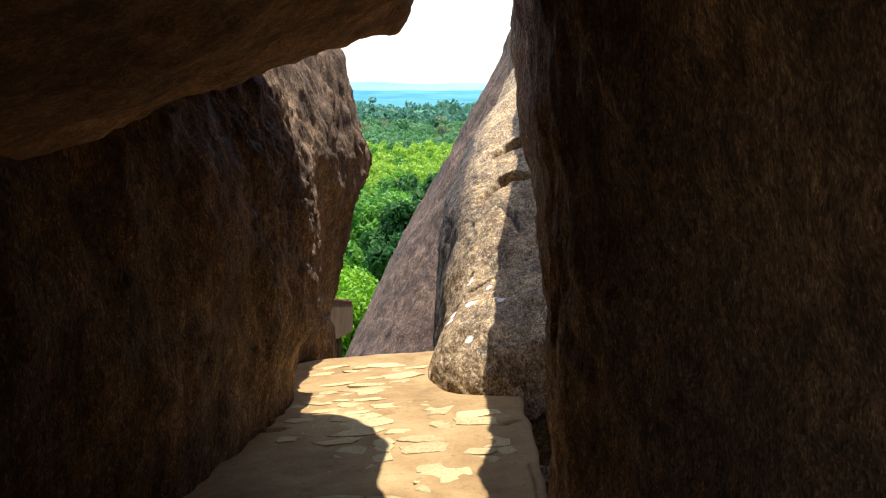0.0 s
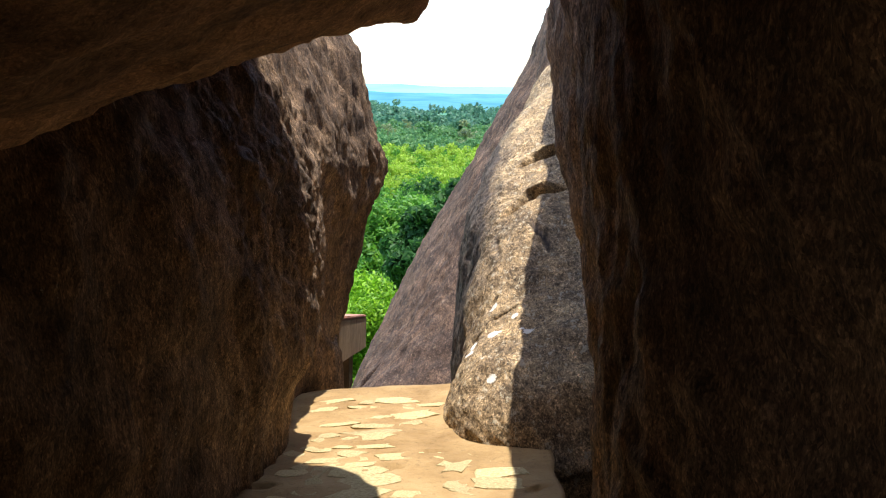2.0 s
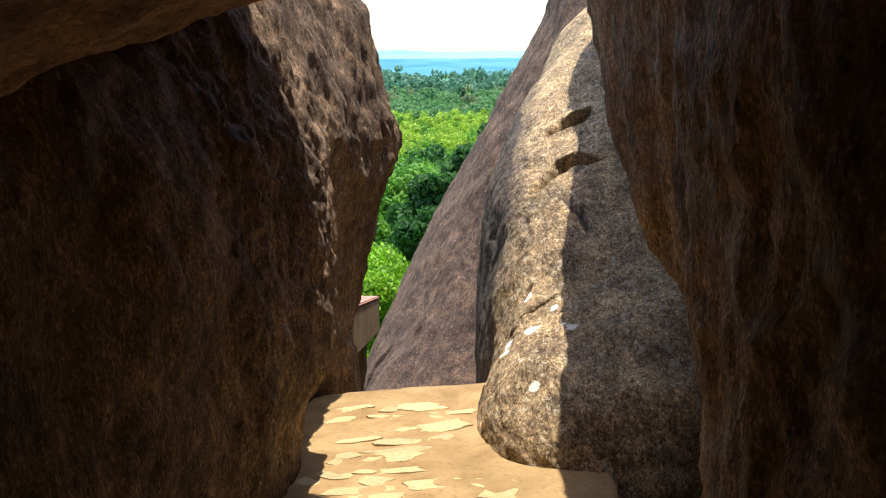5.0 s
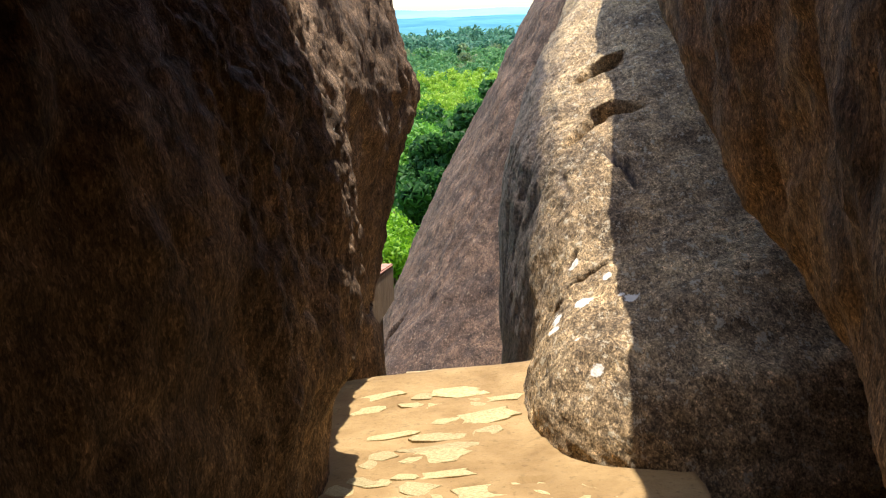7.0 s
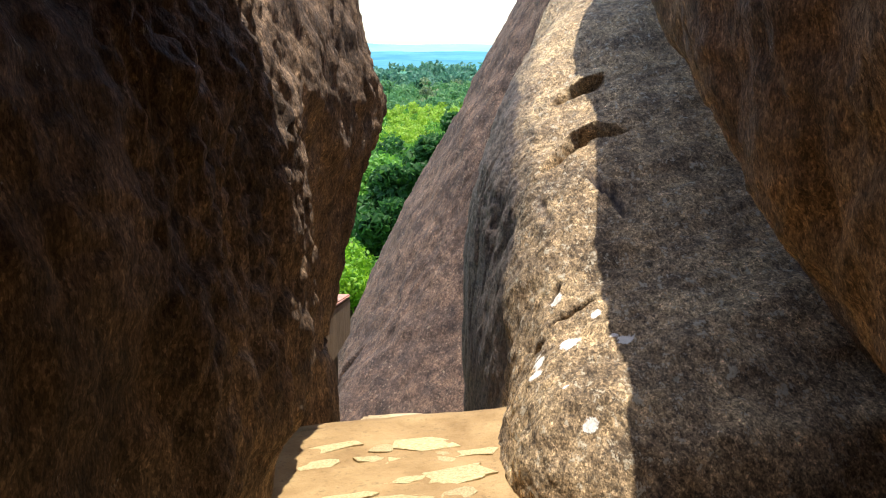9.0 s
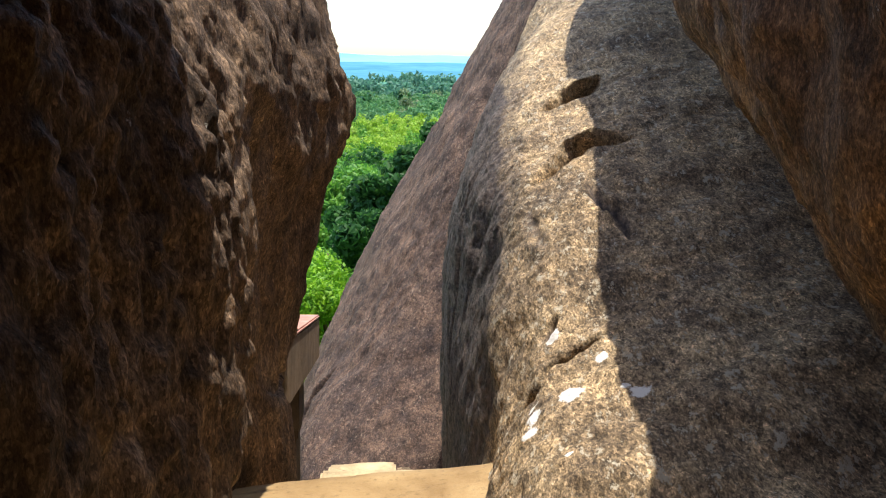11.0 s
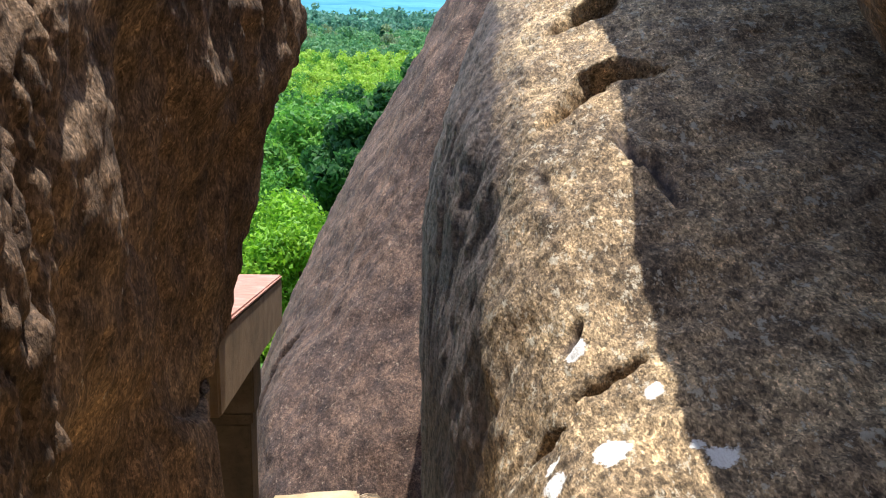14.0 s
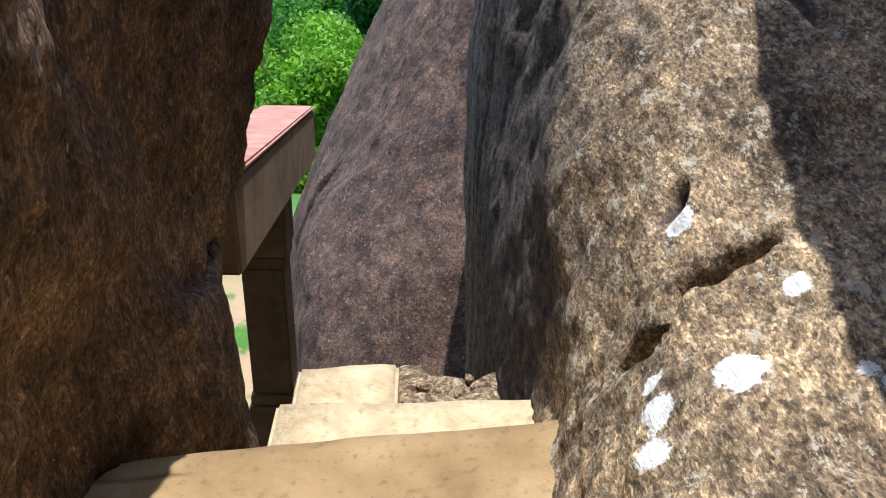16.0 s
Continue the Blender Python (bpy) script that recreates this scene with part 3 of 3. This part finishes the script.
boulder("cave_rock", [
    (-4.6, [(-6, 0.0), (-3, 0.0), (0.0, 0.0), (3, 0.0), (6, 0.0)]),
    (-4.0, [(-6, -2.0), (-3, -3.0), (0.0, -4.0), (3, -3.0), (6, -2.0)]),
    (-2.9, [(-6, -2.0), (-3, -3.0), (0.0, -4.0), (3, -3.0), (6, -2.0)]),
], spread([(-4.6, -2.9, 0.3)]), [6, 6, 6, 6], ROCK_B, 0, 9.0, 0.1, "dark granite closing the cave behind the path")

# ---- path ----
def build_path():
    xs, ys = np.linspace(-1.45, 0.52, 80), np.concatenate([np.arange(-3.0, 3.0, 0.2), np.arange(3.0, 6.9, 0.025), [6.9, 6.97]])
    verts, faces = [], []
    w = len(xs)
    for y in ys:
        for x in xs:
            xx = x + (0.03 * noise.noise(Vector((0, y * 3, 5))) - 0.05 * max(0.0, 4.6 - y) / 1.5 * (y > 2)) * (x > 0.45)
            yy = y + (0.06 * (x + 0.5) + 0.006 * noise.noise(Vector((x * 8, 0, 0)))) * (y > 6.85)
            hole = max(0.0, noise.noise(Vector((x * 4 + 9, y * 8, 2))) - 0.52) * (3.0 < y < 6.7)
            verts.append((xx, yy, floor_z(x, y) - min(0.035, 0.4 * hole) + 0.012 * noise.fractal(Vector((x * 3, y * 3, 0)), 1.0, 2.0, 3)))
    faces = [(j * w + i, j * w + i + 1, (j + 1) * w + i + 1, (j + 1) * w + i) for j in range(len(ys) - 1) for i in range(w - 1)]
    bm = bmesh.new()
    vs = [bm.verts.new(v) for v in verts]
    fs = [bm.faces.new([vs[k] for k in f]) for f in faces]
    ext = bmesh.ops.extrude_face_region(bm, geom=fs)
    for v in [g for g in ext["geom"] if isinstance(g, bmesh.types.BMVert)]:
        v.co.z = -4.6
    bmesh.ops.recalc_face_normals(bm, faces=bm.faces)
    return obj("path", bm, MORTAR, label="sloping path of pale flagstones set in mortar", category="path", kind="structure")


path = build_path()


def build_stairs():
    root = tagged(new("stone_stairs"), "worn yellowish stone steps going down between the rocks", "stairs")
    y, z, far = 6.97, -0.03, [0.37, 0.46]
    for i in range(21):
        z -= 0.19
        run = far[i] if i < 2 else 0.24
        bm = bmesh.new()
        x0 = -0.78
        box(bm, x0, 0.1 if i < 1 else -0.42, -0.12, run, -0.26, 0, 0.012)
        bmesh.ops.subdivide_edges(bm, edges=bm.edges, cuts=5, use_grid_fill=True)
        for v in bm.verts:
            v.co += Vector((0, 0.02 * noise.noise(v.co * 6 + Vector((0, 0, i))), 0.008 * noise.noise(v.co * 9 + Vector((i, 0, 0))))) 
            v.co.y += 0.05 * (v.co.x + 0.4)
        st = part("step", bm, STEP, root, smooth=True)
        st.location = (0, y, z)
        y += run


build_stairs()


# ---- railing ----
def build_railing():
    root = tagged(new("concrete_railing"), "deep brown concrete rail beam with red top on a moulded post", "railing")
    y0, y1, slope = 8.4, 12.2, -0.265

    def beam(xr0, xr1, thick, top, depth):
        bm = bmesh.new()
        ring = []
        for y, xr in ((y0, xr0), (y1, xr1)):
            z = 0.01 + slope * (y - 8.64) + top
            ring.append([bm.verts.new(c) for c in ((xr, y, z), (xr - thick, y, z), (xr - thick, y, z - depth), (xr, y, z - depth))])
        a, b = ring
        for i in range(4):
            bm.faces.new((a[i], a[(i + 1) % 4], b[(i + 1) % 4], b[i]))
        bm.faces.new(a[::-1])
        bm.faces.new(b)
        bmesh.ops.recalc_face_normals(bm, faces=bm.faces)
        bmesh.ops.bevel(bm, geom=list(bm.edges), offset=0.012, segments=2, affect="EDGES")
        return bm

    rail = part("beam", beam(-1.102, -1.27, 0.42, -0.03, 0.44), CONCRETE, root)
    part("coping", beam(-1.097, -1.265, 0.43, 0.0, 0.035), RED, rail, "worn red painted top")
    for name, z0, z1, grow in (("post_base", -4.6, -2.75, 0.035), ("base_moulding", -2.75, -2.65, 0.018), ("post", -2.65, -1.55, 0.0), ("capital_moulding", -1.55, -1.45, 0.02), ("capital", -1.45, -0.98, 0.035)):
        part(name, box(bmesh.new(), -1.61 - grow, -1.31 + grow, 10.5 - grow, 10.8 + grow, z0, z1, 0.012), POST_SHADED, root, "weathered concrete, the post's shade put into its dark colour" if name == "post" else "")


build_railing()


# ---- loose stones ----
def loose_stones():
    rng = np.random.default_rng(11)
    spots = [(0.62, 3.75, 0.30, 0.10), (0.68, 3.95, 0.24, 0.09), (0.6, 4.15, 0.22, 0.08), (0.72, 4.3, 0.2, 0.1),
             (-0.2, 7.7, -0.475, 0.022), (-0.12, 7.74, -0.47, 0.03), (-0.28, 7.72, -0.48, 0.02), (-0.16, 7.8, -0.475, 0.022), (-0.33, 7.75, -0.48, 0.02),
             (-0.3, 7.6, -0.52, 0.11), (-0.12, 7.62, -0.53, 0.12), (-0.24, 7.76, -0.56, 0.12), (-0.05, 7.78, -0.54, 0.12), (-0.36, 7.82, -0.55, 0.1)]
    for k, (x, y, z, r) in enumerate(spots):
        bm = bmesh.new()
        bmesh.ops.create_icosphere(bm, subdivisions=3, radius=r)
        stretch = Vector((1.3, 0.9, 0.7)) * (0.85 + 0.3 * rng.random())
        for v in bm.verts:
            v.co *= 1 + 0.35 * noise.fractal(v.co / r * 0.9 + Vector((k * 7.0, 0, 0)), 1.0, 2.0, 3)
            v.co = Vector((v.co.x * stretch.x, v.co.y * stretch.y, v.co.z * stretch.z))
        ob = obj("stone", bm, ROCK_D, label="small rough brown stone lying between rock and path", category="stone", group="loose stones")
        ob.matrix_basis = pose(x, y, z, 0, 0, 360 * rng.random())


loose_stones()


# ---- trees ----
def leaf_cloud(rng, clumps, count, size):
    """Leaf sprays scattered through ellipsoid clumps: each one a bent pair of triangles."""
    verts, faces = [], []
    for cx, cy, cz, r in clumps:
        for _ in range(count):
            d = rng.normal(size=3)
            d /= np.linalg.norm(d)
            rad = r * (0.55 + 0.5 * rng.random()) 
            c = np.array([cx, cy, cz]) + d * rad * np.array([1, 1, 0.75])
            a = d * 0.7 + rng.normal(size=3) * 0.6
            a /= np.linalg.norm(a)
            t = np.cross(a, rng.normal(size=3))
            t /= np.linalg.norm(t) + 1e-9
            b = np.cross(a, t)
            s = size * (0.6 + 0.8 * rng.random())
            k = len(verts)
            verts += [tuple(c - t * s), tuple(c + b * s * 0.5 - a * s * 0.12), tuple(c + t * s), tuple(c - b * s * 0.5 - a * s * 0.12)]
            faces += [(k, k + 1, k + 2), (k, k + 2, k + 3)]
    return verts, faces


def tree(x, y, top, height, spread_r, leaf, seed, clumps=14, count=170, size=0.2, label="leafy green tree on the slope below the rocks", tone=None):
    rng = np.random.default_rng(seed)
    root = new("tree")
    base = ground_height(x, y)
    root.location = (x, y, base)
    h = top - base
    balls = []
    for _ in range(clumps):
        a, rr = rng.random() * 6.28, spread_r * math.sqrt(rng.random())
        balls.append((rr * math.cos(a), rr * math.sin(a), h - height * (0.12 + 0.75 * rng.random()) * (0.4 + 0.6 * rr / spread_r), spread_r * (0.26 + 0.2 * rng.random())))
    bm = bmesh.new()
    made = bmesh.ops.create_cone(bm, cap_ends=True, segments=9, radius1=0.05 * h * 0.5 + 0.08, radius2=0.06, depth=h * 0.8)["verts"]
    for v in made:
        v.co.z += h * 0.4
    trunk = part("trunk", bm, BARK, root, smooth=True)
    for bx, by, bz, br in balls[:6]:
        start, end = Vector((0, 0, h * 0.45)), Vector((bx, by, bz))
        m = (end - start).to_track_quat("Z", "Y").to_matrix().to_4x4()
        bm = bmesh.new()
        for v in bmesh.ops.create_cone(bm, cap_ends=True, segments=6, radius1=0.09, radius2=0.03, depth=(end - start).length)["verts"]:
            v.co = start + (m @ (v.co + Vector((0, 0, (end - start).length / 2))))
        part("limb", bm, BARK, trunk, smooth=True)
    verts, faces = leaf_cloud(rng, balls, count, size)
    me = bpy.data.meshes.new("crown")
    me.from_pydata(verts, [], faces)
    obj("crown", me, leaf, root, smooth=False)
    tagged(root, label, "tree", "trees on the slope")
    return root


NEAR = [(-2.4, 27.0, -4.6, 5.0, 2.2, LEAF_BRIGHT), (-0.3, 31.0, -3.6, 6.0, 2.6, LEAF_BRIGHT), (-5.0, 30.0, -4.0, 6.0, 3.0, LEAF_BRIGHT), (2.6, 34.0, -3.8, 6.0, 2.6, LEAF_BRIGHT),
        (-2.2, 24.0, -6.2, 4.0, 2.0, LEAF_LIGHT), (-3.5, 38.0, -5.0, 7.0, 3.0, LEAF_MID),
        (1.2, 49.0, -1.4, 9.0, 2.6, LEAF_DARK), (3.6, 52.0, -0.4, 11.0, 3.2, LEAF_DARK), (-1.1, 45.0, -3.2, 8.0, 2.3, LEAF_DARK), (-2.4, 43.0, -5.0, 6.0, 1.8, LEAF_DARK),
        (-3.0, 62.0, -6.0, 8.0, 4.0, LEAF_MID), (-7.5, 60.0, -6.5, 8.0, 4.5, LEAF_MID)]
for i, (x, y, top, hh, r, leaf) in enumerate(NEAR):
    near = y < 40
    tree(x, y, top, hh, r, leaf, 40 + i, clumps=18 if near else 26, count=760 if near else 420, size=0.1 if near else 0.24,
         label={LEAF_DARK: "dark green dense tree rising beside the granite dome"}.get(leaf, "bright green leafy tree on the slope below the rocks"))


def woods(name, y0, y1, count, radius, leaf, seed, per, label, pick=None, spray=0.14):
    rng = np.random.default_rng(seed)
    verts, faces = [], []
    for _ in range(count):
        y = math.exp(math.log(y0) + (math.log(y1) - math.log(y0)) * rng.random())
        x = y * (rng.random() - 0.5) * 0.56
        if pick and not pick(x, y):
            continue
        r = radius * (0.6 + 0.8 * rng.random())
        z = ground_height(x, y) + r * (0.6 + 0.8 * rng.random())
        balls = [(x + r * 0.7 * rng.normal(), y + r * 0.7 * rng.normal(), z + r * 0.5 * rng.normal(), r * (0.5 + 0.3 * rng.random())) for _ in range(4)]
        v, f = leaf_cloud(rng, balls, per, r * spray)
        k = len(verts)
        verts += v
        faces += [tuple(i + k for i in t) for t in f]
    me = bpy.data.meshes.new(name)
    me.from_pydata(verts, [], faces)
    obj(name, me, leaf, label=label, category="woods", kind="stuff", smooth=False)


def patch_noise(x, y, seed):
    return noise.noise(Vector((x / 28 + seed, y / 60, seed)))


woods("woods", 65, 170, 300, 2.6, LEAF_MID, 1, 130, "green woodland covering the slope below", lambda x, y: patch_noise(x, y, 1) > -0.1)
woods("woods", 65, 160, 220, 2.4, LEAF_LIGHT, 6, 130, "light green young trees on the slope", lambda x, y: patch_noise(x, y, 1) < 0.0)
woods("woods", 110, 330, 260, 3.6, LEAF_DARK, 7, 90, "dark green dense trees in the valley", lambda x, y: patch_noise(x, y, 3) > 0.0)
woods("woods", 150, 340, 330, 3.4, LEAF_MID, 3, 80, "green woodland spreading over the plain", lambda x, y: patch_noise(x, y, 3) < 0.12)
woods("woods", 320, 600, 900, 3.2, LEAF_LIGHT, 2, 60, "bright green young woodland in the valley", lambda x, y: patch_noise(x, y, 2) < 0.3, 0.2)
woods("woods", 340, 640, 320, 4.2, LEAF_MID, 8, 60, "green hedges of trees between the bright fields", lambda x, y: patch_noise(x, y * 3, 2) > 0.1)
woods("woods", 560, 900, 300, 5.5, LEAF_DRY, 4, 60, "dry greyish trees among the green woods", lambda x, y: patch_noise(x / 3, y / 3, 4) > -0.02, 0.2)
woods("woods", 580, 950, 420, 5.2, LEAF_FAR, 9, 40, "woods behind the fields, tinted blue-green for haze", lambda x, y: patch_noise(x / 3, y / 3, 4) < 0.1, 0.24)
woods("woods", 900, 1300, 900, 8.0, LEAF_HAZE, 5, 26, "trees across the plain, haze put into their blue-green leaves", lambda x, y: patch_noise(x / 4, y / 4, 6) > -0.2, 0.3)


# ---- flagstones ----
def flagstones():
    rng = np.random.default_rng(5)
    shapes = []
    for k in range(26):
        bm = bmesh.new()
        n = 10
        turns = np.sort((np.arange(n) + 0.8 * rng.random(n)) * 2 * math.pi / n)
        square = 0.55 + 0.4 * rng.random()
        ring = []
        for a in turns:
            c, q = math.cos(a), math.sin(a)
            r = 0.5 * (1 + 0.13 * rng.normal()) if rng.random() < 0.8 else 0.42
            ring.append((abs(c) ** square * math.copysign(r, c), abs(q) ** square * math.copysign(r, q)))
        low = [bm.verts.new((x * 1.03, y * 1.03, -0.03)) for x, y in ring]
        mid = [bm.verts.new((x, y, 0.001)) for x, y in ring]
        top = [bm.verts.new((x * 0.94, y * 0.94, 0.0025 + 0.0008 * rng.normal())) for x, y in ring]
        for a, b in ((low, mid), (mid, top)):
            for i in range(n):
                bm.faces.new((a[i], a[(i + 1) % n], b[(i + 1) % n], b[i]))
        bm.faces.new(top)
        me = bpy.data.meshes.new("flagstone")
        bm.to_mesh(me)
        bm.free()
        me.materials.append(FLAG)
        shapes.append(me)
    y = 1.5
    while y < 6.62:
        d = 0.09 + 0.1 * rng.random()
        x = -1.05 + 0.25 * rng.random()
        while x < 0.42:
            w = 0.1 + 0.32 * rng.random() ** 1.4
            bare = noise.noise(Vector((x * 1.7, y * 1.7, 4.0))) > 0.25
            if rng.random() < 0.86 and not bare and x + w < 0.44 and not (y > 5.2 and x + w > -0.02):
                cx, cy = x + w / 2, y + d / 2 + 0.04 * rng.normal()
                deep = d * (0.7 + 0.5 * rng.random())
                ob = new("flagstone", shapes[rng.integers(len(shapes))])
                ob.parent = path
                ob.matrix_basis = Matrix.Translation((cx, cy, floor_z(cx, cy) + 0.0015 * rng.normal())) @ Euler((-math.atan(0.12), -math.atan(0.08), 0.16 * rng.normal())).to_matrix().to_4x4() @ Matrix.Diagonal((w, deep, 1, 1))
            x += w + 0.005 + 0.05 * rng.random() ** 2
        y += d + 0.005


flagstones()
